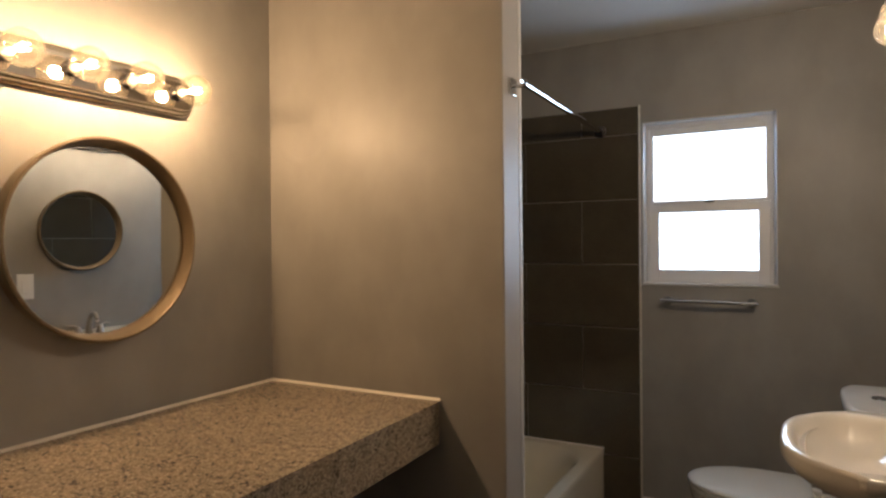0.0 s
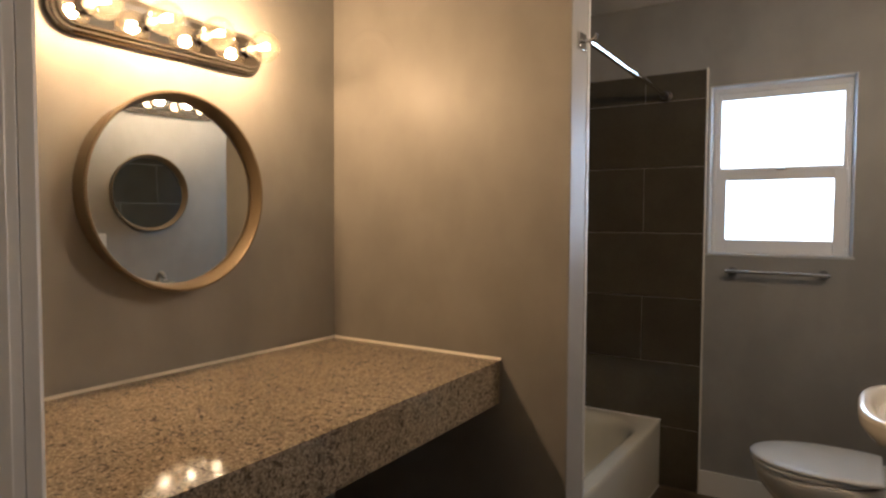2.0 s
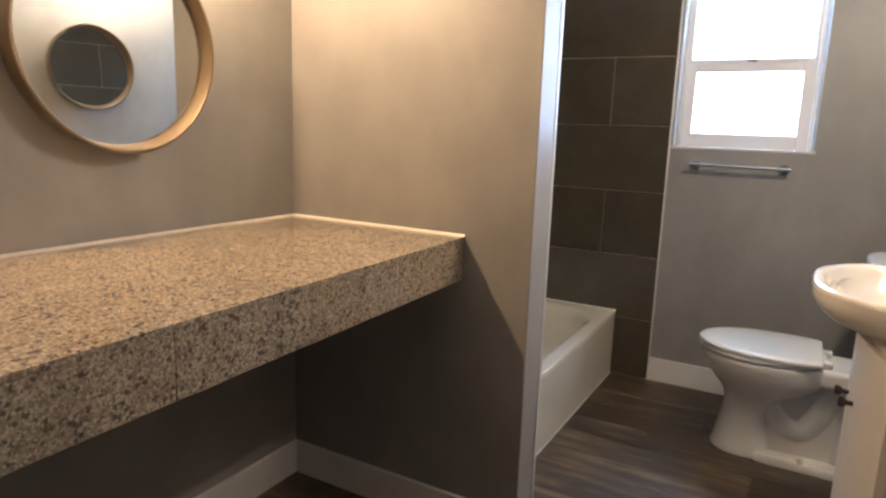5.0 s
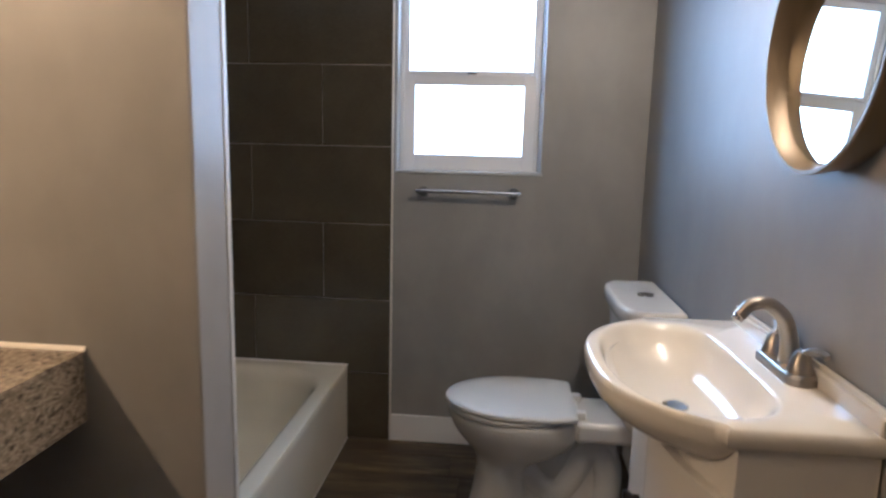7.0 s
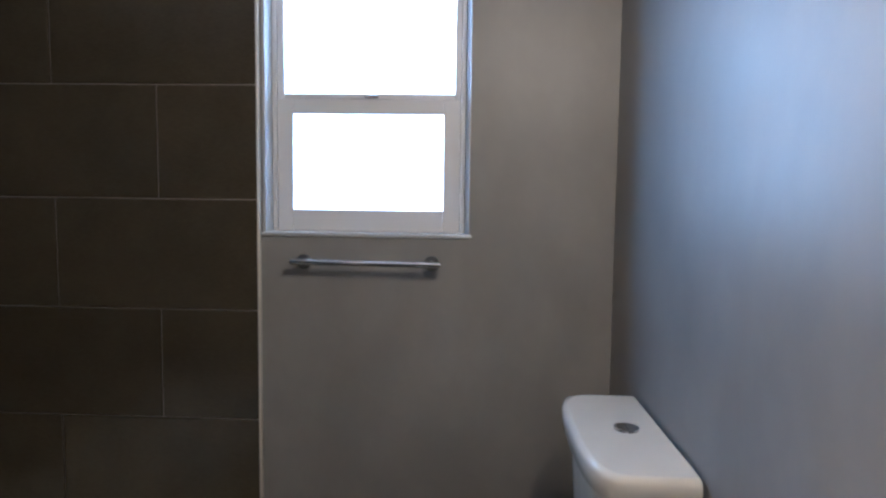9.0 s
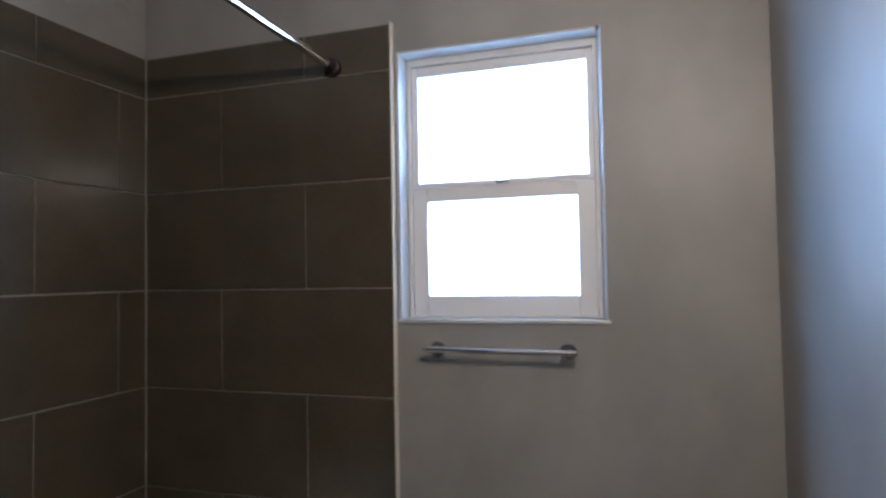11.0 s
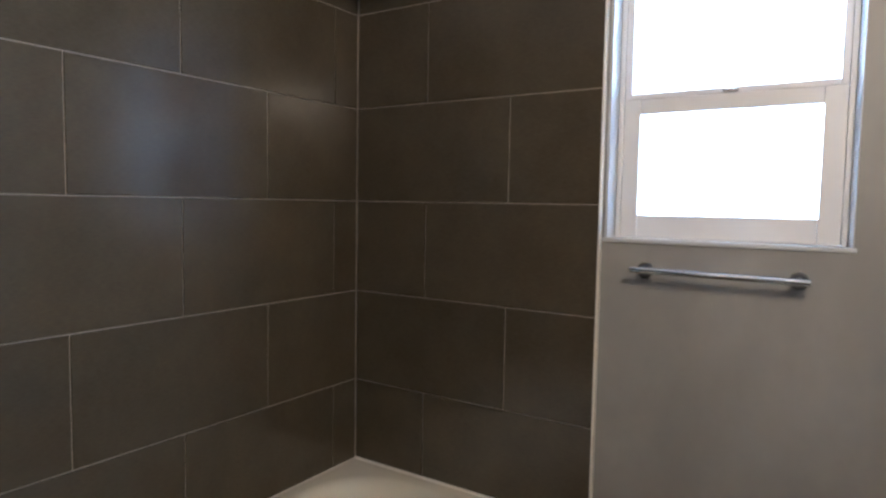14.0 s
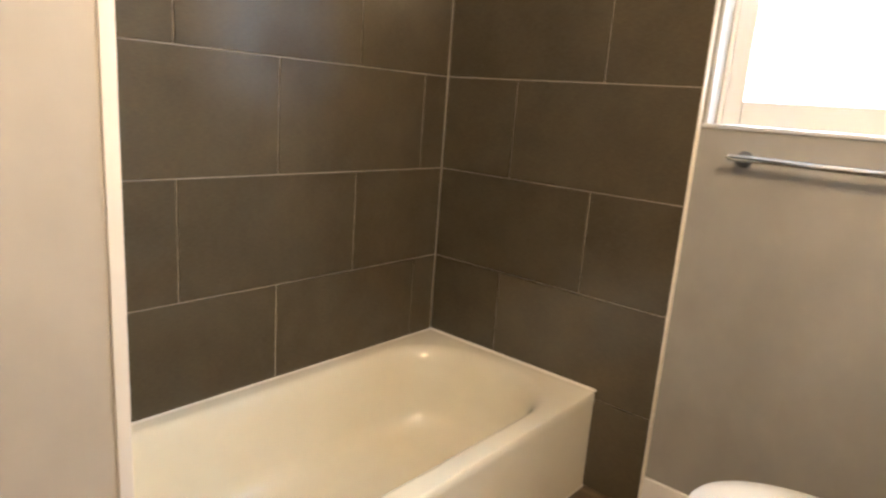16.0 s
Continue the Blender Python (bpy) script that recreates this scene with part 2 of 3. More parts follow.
def loops(rings, start=True, end=True, bm=None, closed=True):
    """Skins rings of points, one after another."""
    bm = bm or bmesh.new()
    rows = [[bm.verts.new(p) for p in ring] for ring in rings]
    n = len(rows[0])
    for a, b in zip(rows, rows[1:]):
        for i in range(n if closed else n - 1):
            bm.faces.new((a[i], a[(i + 1) % n], b[(i + 1) % n], b[i])).smooth = True
    if start:
        bm.faces.new(rows[0])
    if end:
        bm.faces.new(rows[-1])
    return bm


def tube(points, radii, seg=16, bm=None, start=True, end=True):
    pts = [Vector(p) for p in points]
    radii = radii if isinstance(radii, (list, tuple)) else [radii] * len(pts)
    rings, side = [], None
    for i, p in enumerate(pts):
        d = (pts[min(i + 1, len(pts) - 1)] - pts[max(i - 1, 0)]).normalized()
        if side is None:
            side = d.orthogonal().normalized()
        side = (side - d * side.dot(d)).normalized()
        up = d.cross(side)
        rings.append([p + (side * math.cos(a) + up * math.sin(a)) * radii[i] for a in (2 * math.pi * k / seg for k in range(seg))])
    return loops(rings, start, end, bm)


def curve_points(ctrl, n=24):
    """A smooth line through the control points."""
    p = [Vector(c) for c in ctrl]
    p = [2 * p[0] - p[1]] + p + [2 * p[-1] - p[-2]]
    out = []
    for i in range(1, len(p) - 2):
        for k in range(n):
            t = k / n
            a, b, c, d = p[i - 1:i + 3]
            out.append(0.5 * (2 * b + (c - a) * t + (2 * a - 5 * b + 4 * c - d) * t * t + (3 * b - a - 3 * c + d) * t ** 3))
    return out + [p[-2]]


def ball(at, r, seg=24, rings=14, bm=None, squash=(1, 1, 1)):
    bm = bm or bmesh.new()
    m = Matrix.Translation(at) @ Matrix.Diagonal((*squash, 1))
    for v in bmesh.ops.create_uvsphere(bm, u_segments=seg, v_segments=rings, radius=r, matrix=m)["verts"]:
        for f in v.link_faces:
            f.smooth = True
    return bm


def rounded(cx, cy, hx, hy, r, z, n=12):
    """A rounded rectangle's ring of points."""
    out = []
    for sx, sy, a0 in ((1, 1, 0), (-1, 1, 90), (-1, -1, 180), (1, -1, 270)):
        for k in range(n + 1):
            a = radians(a0 + 90 * k / n)
            out.append((cx + sx * (hx - r) + r * math.cos(a), cy + sy * (hy - r) + r * math.sin(a), z))
    return out

# ---- the shell ----
structure("floor", box(-0.15, XE + 0.15, -1.3, YN + 0.2, -0.1, -0.004), UNDER, "brown wood-look plank floor")
structure("ceiling", box(-0.15, XE + 0.15, -1.3, YN + 0.2, H, H + 0.1), CEIL, "plain off-white painted ceiling")
wall_west = structure("wall_west", box(-0.15, XW, YS + 0.03, YN + 0.2, 0, H), WALL, "greige painted wall above dark shower tiles")
structure("wall_alcove", box(-0.15, XA, -1.3, YS + 0.03, 0, H), WALL, "greige painted wall behind the counter")
structure("wall_east", box(XE, XE + 0.15, -1.3, YN + 0.2, 0, H), WALL, "greige painted wall behind the sink")
bm = box(XW, WX0, YN, YN + 0.2, 0, H)
box(WX1, XE, YN, YN + 0.2, 0, H, bm=bm)
box(WX0, WX1, YN, YN + 0.2, 0, WZ0, bm=bm)
box(WX0, WX1, YN, YN + 0.2, WZ1, H, bm=bm)
wall_north = structure("wall_north", bm, WALL, "greige painted wall with one window and dark tiles")
partition = structure("wall_partition", box(XA - 0.03, XP, YS, YP - 0.012, 0, H, 0.004), WALL, "painted partition between counter and bathtub")
structure("wall_entrance", box(XA - 0.03, XD - 0.012, YD0, YD1, 0, H), WALL, "stub wall beside the entrance")
bm = box(XD - 0.012, 1.72, YD0, YD1, 2.03, H)
box(1.72, XE, YD0, YD1, 0, H, bm=bm)
structure("wall_entrance_header", bm, WALL, "plain wall above the entrance")
structure("wall_hall", box(-0.15, XE + 0.15, -1.4, -1.3, 0, H), WALL, "plain hall wall behind the entrance")

# Cased jamb of the entrance
jamb = thing("door_1", (XD, (YD0 + YD1) / 2, 0), "white painted door casing with moulded edges", "door frame", kind="structure")
part("jamb_board", box(XD - 0.012, XD, YD0 - 0.004, YD1 - 0.012, 0, 2.03, 0.002), TRIM, jamb)
part("door_stop", box(XD, XD + 0.008, YD1 - 0.062, YD1 - 0.026, 0, 2.02, 0.003), TRIM, jamb)
prof = [(XD - 0.06, YD1), (XD - 0.06, YD1 + 0.012), (XD - 0.045, YD1 + 0.014), (XD - 0.03, YD1 + 0.010), (XD - 0.016, YD1 + 0.012),
        (XD - 0.006, YD1 + 0.011), (XD - 0.001, YD1 + 0.005), (XD - 0.001, YD1 - 0.011), (XD - 0.012, YD1 - 0.011), (XD - 0.012, YD1)]
part("casing", loops([[(x, y, z) for x, y in prof] for z in (0, 2.06)]), TRIM, jamb, smooth=25)
part("casing", box(XD - 0.07, XD + 0.002, YD0 - 0.018, YD0 - 0.004, 0, 2.06, 0.004), TRIM, jamb)

# Baseboards
for name, args in (("baseboard", (0.847, 1.64, YN - 0.013, YN, 0, 0.112)), ("baseboard", (XA, XA + 0.013, YD1 + 0.02, YS, 0, 0.112)),
                   ("baseboard", (XA + 0.013, XP - 0.002, YS - 0.013, YS, 0, 0.112)), ("baseboard", (XE - 0.013, XE, 2.47, YN - 0.013, 0, 0.112))):
    structure(name, box(*args, 0.003), TRIM, "white painted baseboard")

# Corner bead down the partition's end
structure("trim", box(XP - 0.012, XP + 0.0015, YP - 0.013, YP + 0.002, 0, H, 0.0012), REVEAL, "white corner trim on the partition edge")
structure("trim", box(0.8405, 0.8465, YT - 0.004, YN + 0.001, 0, TILE_TOP + 0.004, 0.0015), CAULK, "pale edge trim beside the tiles")

# ---- window ----
win = thing("window_1", ((WX0 + WX1) / 2, YN, WZ0), "white single-hung window with bright frosted panes", "window", kind="structure")
for nm, a in (("reveal", (WX0, WX0 + 0.008, YN - 0.001, WYF + 0.06, WZ0, WZ1)),               ("reveal_head", (WX0 + 0.008, WX1 - 0.014, YN - 0.001, WYF + 0.06, WZ1 - 0.007, WZ1))):
    part(nm, box(*a, 0.0025), REVEAL, win)
part("reveal", loops([[(x, y, z) for x, y in ((WX1, YN - 0.002), (WX1 - 0.002, YN - 0.002), (WX1 - 0.0145, WYF), (WX1 - 0.0145, WYF + 0.06), (WX1, WYF + 0.06))] for z in (WZ0, WZ1)]), REVEAL, win)
part("window_sill", box(WX0 - 0.004, WX1 + 0.006, YN - 0.006, WYF + 0.06, WZ0 - 0.008, WZ0 + 0.003, 0.003), REVEAL, win, "thin white window sill")
fx0, fx1 = 0.862, 1.397
bm = box(fx0, fx0 + 0.012, WYF, WYF + 0.07, WZ0 + 0.003, WZ1 - 0.007, 0.002)
box(fx1 - 0.012, fx1, WYF, WYF + 0.07, WZ0 + 0.003, WZ1 - 0.007, 0.002, bm=bm)
box(fx0 + 0.012, fx1 - 0.012, WYF, WYF + 0.07, 1.828, WZ1 - 0.007, 0.002, bm=bm)
part("window_frame", bm, VINYL, win)


def sash(outer, glass, y, t, name):
    x0, x1, z0, z1 = outer
    a0, a1, c0, c1 = glass
    bm = box(x0, a0, y, y + t, z0, z1, 0.003)
    box(a1, x1, y, y + t, z0, z1, 0.003, bm=bm)
    box(a0, a1, y, y + t, z0, c0, 0.003, bm=bm)
    box(a0, a1, y, y + t, c1, z1, 0.003, bm=bm)
    s = part(name, bm, VINYL, win)
    pane = part("pane", box(a0 - 0.004, a1 + 0.004, y + t * 0.45, y + t * 0.45 + 0.004, c0 - 0.004, c1 + 0.004), GLASS, s, "bright glass pane", smooth=0)
    pane.visible_shadow = False
    return s


sash((0.8745, 1.3845, 1.1115, 1.476), (0.918, 1.337, 1.172, 1.436), WYF + 0.004, 0.026, "lower_sash")
sash((0.8745, 1.3845, 1.4765, 1.8275), (0.893, 1.367, 1.492, 1.797), WYF + 0.007, 0.022, "upper_sash")
part("latch", box(1.09, 1.15, WYF + 0.002, WYF + 0.022, 1.476, 1.484, 0.002), VINYL, win, "small sash lock")
part("latch_lever", box(1.12, 1.155, WYF - 0.003, WYF + 0.006, 1.478, 1.487, 0.002), STEEL, win)
structure("backdrop", box(-3, 5, 5.2, 5.21, -1, 5), OUTSIDE, "bright hazy sky outside the window", smooth=0)

# ---- light fixtures ----
def vanity_light(at, turn, watt, tint, soft, label):
    """Bar of polished chrome with four clear globe bulbs; built facing +x at the origin and turned."""
    t = thing("vanity_light", (0, 0, 0), label, "wall light", "vanity lights")
    half, hh = 0.283, 0.054

    def pill(dx, h, l):
        r = h
        return [(dx, s * (l - r) + r * math.cos(a) * 1.0, r * math.sin(a)) for s, a0 in ((1, -90), (-1, 90)) for a in (radians(a0 + 180 * k / 16) for k in range(17))]

    rings = [pill(0.0, hh, half), pill(0.012, hh, half), pill(0.016, hh - 0.003, half - 0.003), pill(0.017, hh - 0.007, half - 0.007), pill(0.023, hh - 0.008, half - 0.008),
             pill(0.027, hh - 0.011, half - 0.011), pill(0.028, hh - 0.015, half - 0.015), pill(0.034, hh - 0.016, half - 0.016), pill(0.038, hh - 0.019, half - 0.019)]
    part("backplate", loops(rings, True, False), FIXTURE, t, "polished chrome stepped backplate", 30)
    part("face", loops([pill(0.038, hh - 0.019, half - 0.019), pill(0.0381, hh - 0.03, half - 0.03)], False, True), FIXTURE, t, "mirror-bright face")
    for i in range(4):
        y = -0.2125 + 0.1417 * i
        sock = part("socket", tube([(0.036, y, 0.004), (0.052, y, 0.004), (0.054, y, 0.004)], [0.022, 0.020, 0.016], 24), CHROME, t)
        glob = ball((0.104, y, 0.004), 0.040, 28, 18)
        b = part("bulb", glob, BULB, t, "clear glass globe bulb")
        b.visible_shadow = False
        bm = bmesh.new()
        for k in range(4):
            a = 2 * math.pi * (k + 0.5) / 4
            tube([(0.086, y + 0.004 * math.cos(a), 0.004 + 0.004 * math.sin(a)), (0.118, y + 0.008 * math.cos(a), 0.004 + 0.008 * math.sin(a))], 0.0017, 6, bm)
        part("filament", bm, GLOW, b, "glowing filaments")
        part("stem", tube([(0.054, y, 0.004), (0.07, y, 0.004), (0.088, y, 0.004)], [0.011, 0.006, 0.004], 12), CHINA, b)
    t.matrix_world = pose(*at, 0, 0, turn)
    for i in range(4):
        lamp("bulb_light", "POINT", watt, tint, pose(*at, 0, 0, turn) @ Vector((0.104, -0.2125 + 0.1417 * i, 0.004)), size=(soft, 0))
    return t


vanity_light((XA, 1.403, 1.70), 0, BULB_WATT, WARM, 0.014, "chrome bar light with four lit globe bulbs above the counter mirror")
vanity_light((XE, 2.21, 1.825), 180, SINK_WATT, SOFT, 0.022, "chrome bar light with four lit globe bulbs above the sink mirror")

# ---- mirrors ----
def round_mirror(at, turn, radius, depth, tilt, seat, label):
    t = thing("round_mirror", (0, 0, 0), label, "mirror", "round mirrors")
    n = 96

    def ring(x, r):
        return [(x, r * math.cos(2 * math.pi * k / n), r * math.sin(2 * math.pi * k / n)) for k in range(n)]

    rings = [ring(0.0, radius - 0.014), ring(0.002, radius - 0.010), ring(depth - 0.003, radius), ring(depth, radius - 0.002), ring(depth, radius - 0.007), ring(depth - 0.003, radius - 0.009),
             ring(0.026, radius - 0.018), ring(0.006, radius - 0.0215)]
    part("frame", loops(rings, True, False), GOLD, t, "satin gold-brown deep round frame", 35)
    g = bmesh.new()
    loops([ring(-0.002, radius - 0.020), ring(0.0, radius - 0.020)], True, True, g)
    bmesh.ops.transform(g, matrix=pose(seat, 0, 0, 0, tilt[1], tilt[0]), verts=g.verts)
    part("mirror_glass", g, MIRROR, t, "clear mirror glass", 30)
    t.matrix_world = pose(*at, 0, 0, turn)
    return t


round_mirror((XA, 1.402, 1.317), 0, 0.240, 0.066, (-4.2, 0.2), 0.019, "round mirror in a deep gold-brown frame above the counter")
round_mirror((XE, 2.115, 1.372), 180, 0.195, 0.056, (1.6, -2.5), 0.018, "round mirror in a deep gold-brown frame above the sink")

# ---- granite counter ----
CZ, CB, CX = 0.871, 0.752, 0.620
counter = thing("counter", (0.3, 1.4, CB), "speckled brown granite tile counter with thick front edge", "counter")


def skewed(bm):
    """The counter is a little deeper at its south end."""
    for v in bm.verts:
        v.co.x += 0.030 * (YS - v.co.y) * max(0.0, v.co.x) / CX
    return bm


cuts = [YD1 + 0.002, 1.056, 1.361, 1.666, 1.971, YS - 0.001]
for a, b in zip(cuts, cuts[1:]):
    if b - a < 0.05:
        b, a = YS - 0.001, a
    g = 0.0004
    part("granite_tile", skewed(box(XA, 0.314 - g, a + g, b - g, CZ - 0.010, CZ, 0.0006, 1)), GRANITE, counter)
    part("granite_tile", skewed(box(0.314 + g, CX, a + g, b - g, CZ - 0.010, CZ, 0.0012, 2)), GRANITE, counter)
    part("front_tile", skewed(box(CX - 0.012, CX - 0.0015, a + g, b - g, CB, CZ - 0.0105, 0.0008, 1)), GRANITE, counter)
part("support_board", skewed(box(XA, CX - 0.014, YD1 + 0.002, YS - 0.002, CZ - 0.05, CZ - 0.0115)), PLY, counter)
part("front_rail", skewed(box(CX - 0.05, CX - 0.014, YD1 + 0.002, YS - 0.002, CB + 0.001, CZ - 0.05)), PLY, counter)
part("joint_bed", skewed(box(XA, CX - 0.013, YD1 + 0.003, YS - 0.002, CZ - 0.0108, CZ - 0.0012)), GROUT, counter)
bead = bmesh.new()
for prof_at in ("west", "north"):
    ring0 = [(0, 0), (0.006, 0), (0.0045, 0.003), (0.002, 0.0055), (0, 0.007)]
    if prof_at == "west":
        loops([[(XA + u, y, CZ + w) for u, w in ring0] for y in (YD1 + 0.002, YS)], bm=bead)
    else:
        loops([[(x, YS - u, CZ + w) for u, w in ring0] for x in (XA, CX + 0.002)], bm=bead)
part("caulk_bead", bead, CAULK, counter, "pale caulk line along the walls")

# Ring-shaped bulb shadow on the partition, modelled as a faint raised band
bulb_shadow = thing("shadow_ring", (0.15, YS, 1.69), "faint ring-shaped bulb shadow modelled as a raised band", "wall mark")
bm = bmesh.new()


def flat_band(points, half):
    """A low, soft-edged raised band on the partition, tracing the bulb's shadow."""
    rows = []
    for u, lift in ((-1.0, 0.0), (-0.4, 0.0008), (0.4, 0.0008), (1.0, 0.0)):
        rows.append([(x + nx * half * u, YS - lift, z + nz * half * u) for x, z, nx, nz in points])
    loops(rows, False, False, bm, closed=False)


flat_band([(0.148 + 0.112 * math.cos(a), 1.69 + 0.135 * math.sin(a), math.cos(a), math.sin(a)) for a in (radians(-150 + 5 * k) for k in range(61))], 0.015)
flat_band([(0.080 + 0.012 * k, 1.69, 0.0, 1.0) for k in range(6)], 0.011)
part("ring", bm, WALL, bulb_shadow)

# Robe hook on the partition's end
hook = thing("robe_hook", (XP, 2.05, 1.715), "small square brushed steel robe hook", "hook")
part("plate", box(XP, XP + 0.008, 2.025, 2.070, 1.694, 1.738, 0.002), STEEL, hook)
part("peg", tube([(XP + 0.006, 2.048, 1.716), (XP + 0.03, 2.048, 1.714), (XP + 0.04, 2.048, 1.720), (XP + 0.044, 2.048, 1.730)], [0.005, 0.005, 0.006, 0.005], 12), STEEL, hook)

# ---- bathtub ----
tub = thing("bathtub", (0.335, 2.82, 0), "white enamelled alcove bathtub with a plain apron", "bathtub")
TX, TY0, TY1 = 0.669, YP + 0.001, YT - 0.001
tx, ty = (0.002 + TX) / 2, (TY0 + TY1) / 2
hx, hy = (TX - 0.002) / 2, (TY1 - TY0) / 2
N = 14
rings = [rounded(tx, ty, hx, hy, 0.006, RIM - 0.03, N), rounded(tx, ty, hx, hy, 0.008, RIM - 0.008, N), rounded(tx, ty, hx - 0.003, hy - 0.003, 0.010, RIM - 0.001, N),
         rounded(tx, ty, hx - 0.010, hy - 0.010, 0.014, RIM, N)]
ix, iy = 0.331, ty + 0.006
for inset, r, z in ((0.0, 0.215, RIM), (0.006, 0.213, RIM - 0.001), (0.013, 0.210, RIM - 0.005), (0.020, 0.206, RIM - 0.013), (0.026, 0.203, RIM - 0.026), (0.032, 0.199, RIM - 0.05),
                    (0.045, 0.192, 0.17), (0.058, 0.184, 0.11), (0.074, 0.172, 0.078), (0.095, 0.155, 0.060), (0.13, 0.130, 0.051), (0.20, 0.07, 0.046)):
    rings.append(rounded(ix, iy, 0.291 - inset, 0.648 - inset * 1.5, r, z, N))
part("basin", loops(rings, False, True), TUB, tub, "deep white basin with a broad rolled rim", 50)
bm = box(TX - 0.035, TX - 0.002, TY0, TY1, 0.0, RIM - 0.026, 0.004)
part("apron", bm, TUB, tub, "plain white front apron")
part("floor_caulk", loops([[(TX - 0.003 + u, y, w) for u, w in ((0, 0), (0.004, 0), (0.002, 0.002), (0, 0.004))] for y in (TY0, TY1)]), CAULK, tub)
part("drain", tube([(0.338, 2.36, 0.047), (0.338, 2.36, 0.051)], [0.032, 0.028], 24), CHROME, tub)
bm = bmesh.new()
loops([[(0.0005 + u, y, RIM + w) for u, w in ((0, -0.001), (0.004, -0.001), (0.0015, 0.001), (0, 0.0025))] for y in (TY0, TY1)], bm=bm)
loops([[(x, YT - 0.0005 - u, RIM + w) for u, w in ((0, -0.001), (0.006, -0.001), (0.002, 0.003), (0, 0.006))] for x in (0.0, TX)], bm=bm)
part("rim_caulk", bm, CAULK, tub, "pale caulk along the tiles")

# Shower rod
rod = thing("shower_rod", (0.668, 2.8, 1.84), "polished steel shower curtain rod", "curtain rod")
part("rod", tube([(0.665, YP + 0.004, 1.858), (0.665, YT - 0.004, 1.829)], 0.0115, 20), CHROME, rod)
part("flange", tube([(0.665, YT - 0.001, 1.829), (0.665, YT - 0.014, 1.829), (0.665, YT - 0.018, 1.829), (0.665, YT - 0.05, 1.830)], [0.027, 0.026, 0.0165, 0.015], 24), BRONZE, rod, "dark rod end cap")
part("flange", tube([(0.665, YP + 0.001, 1.858), (0.665, YP + 0.014, 1.858), (0.665, YP + 0.018, 1.858), (0.665, YP + 0.05, 1.857)], [0.027, 0.026, 0.0165, 0.015], 24), BRONZE, rod)

# Towel bar under the window
bar = thing("towel_bar", (1.14, YN, 1.03), "brushed steel towel bar below the window", "towel bar")
part("bar", tube([(0.940, YN - 0.056, 1.036), (0.942, YN - 0.056, 1.036), (1.338, YN - 0.056, 1.033), (1.340, YN - 0.056, 1.033)], [0.006, 0.0082, 0.0082, 0.006], 16), STEEL, bar)
for x in (0.966, 1.312):
    post = part("post", tube([(x, YN - 0.012, 1.032), (x, YN - 0.056, 1.0345)], 0.008, 16), SHADED_STEEL, bar)
    part("flange", tube([(x, YN, 1.032), (x, YN - 0.010, 1.032), (x, YN - 0.013, 1.032)], [0.020, 0.020, 0.016], 24), SHADED_STEEL, post)

# ---- vanity ----
VY0, VY1, VYC, VZ = 1.896, 2.472, 2.184, 0.848
vanity = thing("vanity_cabinet", (1.68, VYC, 0), "white bow-front vanity cabinet with two doors", "cabinet")
FX = 1.592
VYM = 2.145                              # where the two doors meet


def bow(y, depth, power=2.0):
    u = min(1.0, abs(y - VYC) / 0.262)
    return FX - depth * (1 - u ** power)


part("toe_kick", box(FX + 0.045, XE - 0.004, VY0 + 0.02, VY1 - 0.02, 0.0, 0.075), LACQUER, vanity)
ys = [VY0 + 0.012 + (VY1 - VY0 - 0.024) * k / 48 for k in range(49)]
outline = [(bow(y, 0.045) + 0.018, y) for y in ys] + [(XE - 0.004, ys[-1]), (XE - 0.004, ys[0])]


def under_bowl(y):
    """Height at which the cabinet's front meets the bowl."""
    near = ((0.0, 0.752), (0.13, 0.752), (0.17, 0.757), (0.205, 0.767), (0.236, 0.783), (0.255, 0.797), (0.266, 0.818), (1.0, 0.820))
    u = abs(y - VYC)
    for (a, za), (c, zc) in zip(near, near[1:]):
        if u <= c:
            return za + (zc - za) * (u - a) / (c - a)


body_rings = [[(x, y, 0.07) for x, y in outline], [(x, y, under_bowl(y)) for x, y in outline[:-2]] + [(x, y, 0.820) for x, y in outline[-2:]]]
part("body", loops(body_rings, True, False), LACQUER, vanity, smooth=30)
for k, (a, b) in enumerate(((VY0 + 0.014, VYM - 0.0015), (VYM + 0.0015, VY1 - 0.014))):
    yy = [a + (b - a) * i / 12 for i in range(13)]
    o = [(bow(y, 0.045), y) for y in yy] + [(bow(y, 0.045) + 0.0165, y) for y in reversed(yy)]
    d = part("door", loops([[(x, y, 0.085) for x, y in o], [(x, y, 0.735) for x, y in o]]), LACQUER, vanity, smooth=30)
    ky, kz = (VYM - 0.045, VYM + 0.030)[k], 0.585
    kx = bow(ky, 0.045)
    part("knob", tube([(kx + 0.002, ky, kz), (kx - 0.012, ky, kz), (kx - 0.018, ky, kz), (kx - 0.026, ky, kz), (kx - 0.029, ky, kz)], [0.005, 0.0055, 0.011, 0.0125, 0.008], 18), BRONZE, d, "small dark metal knob")

sink = thing("sink_top", (1.65, VYC, VZ), "white ceramic vanity sink with a bulging round bowl", "sink")


def front(y, depth, half=0.272, power=3.2, back=1.590):
    u = min(1.0, abs(y - VYC) / half)
    return back - depth * (1 - u ** power)


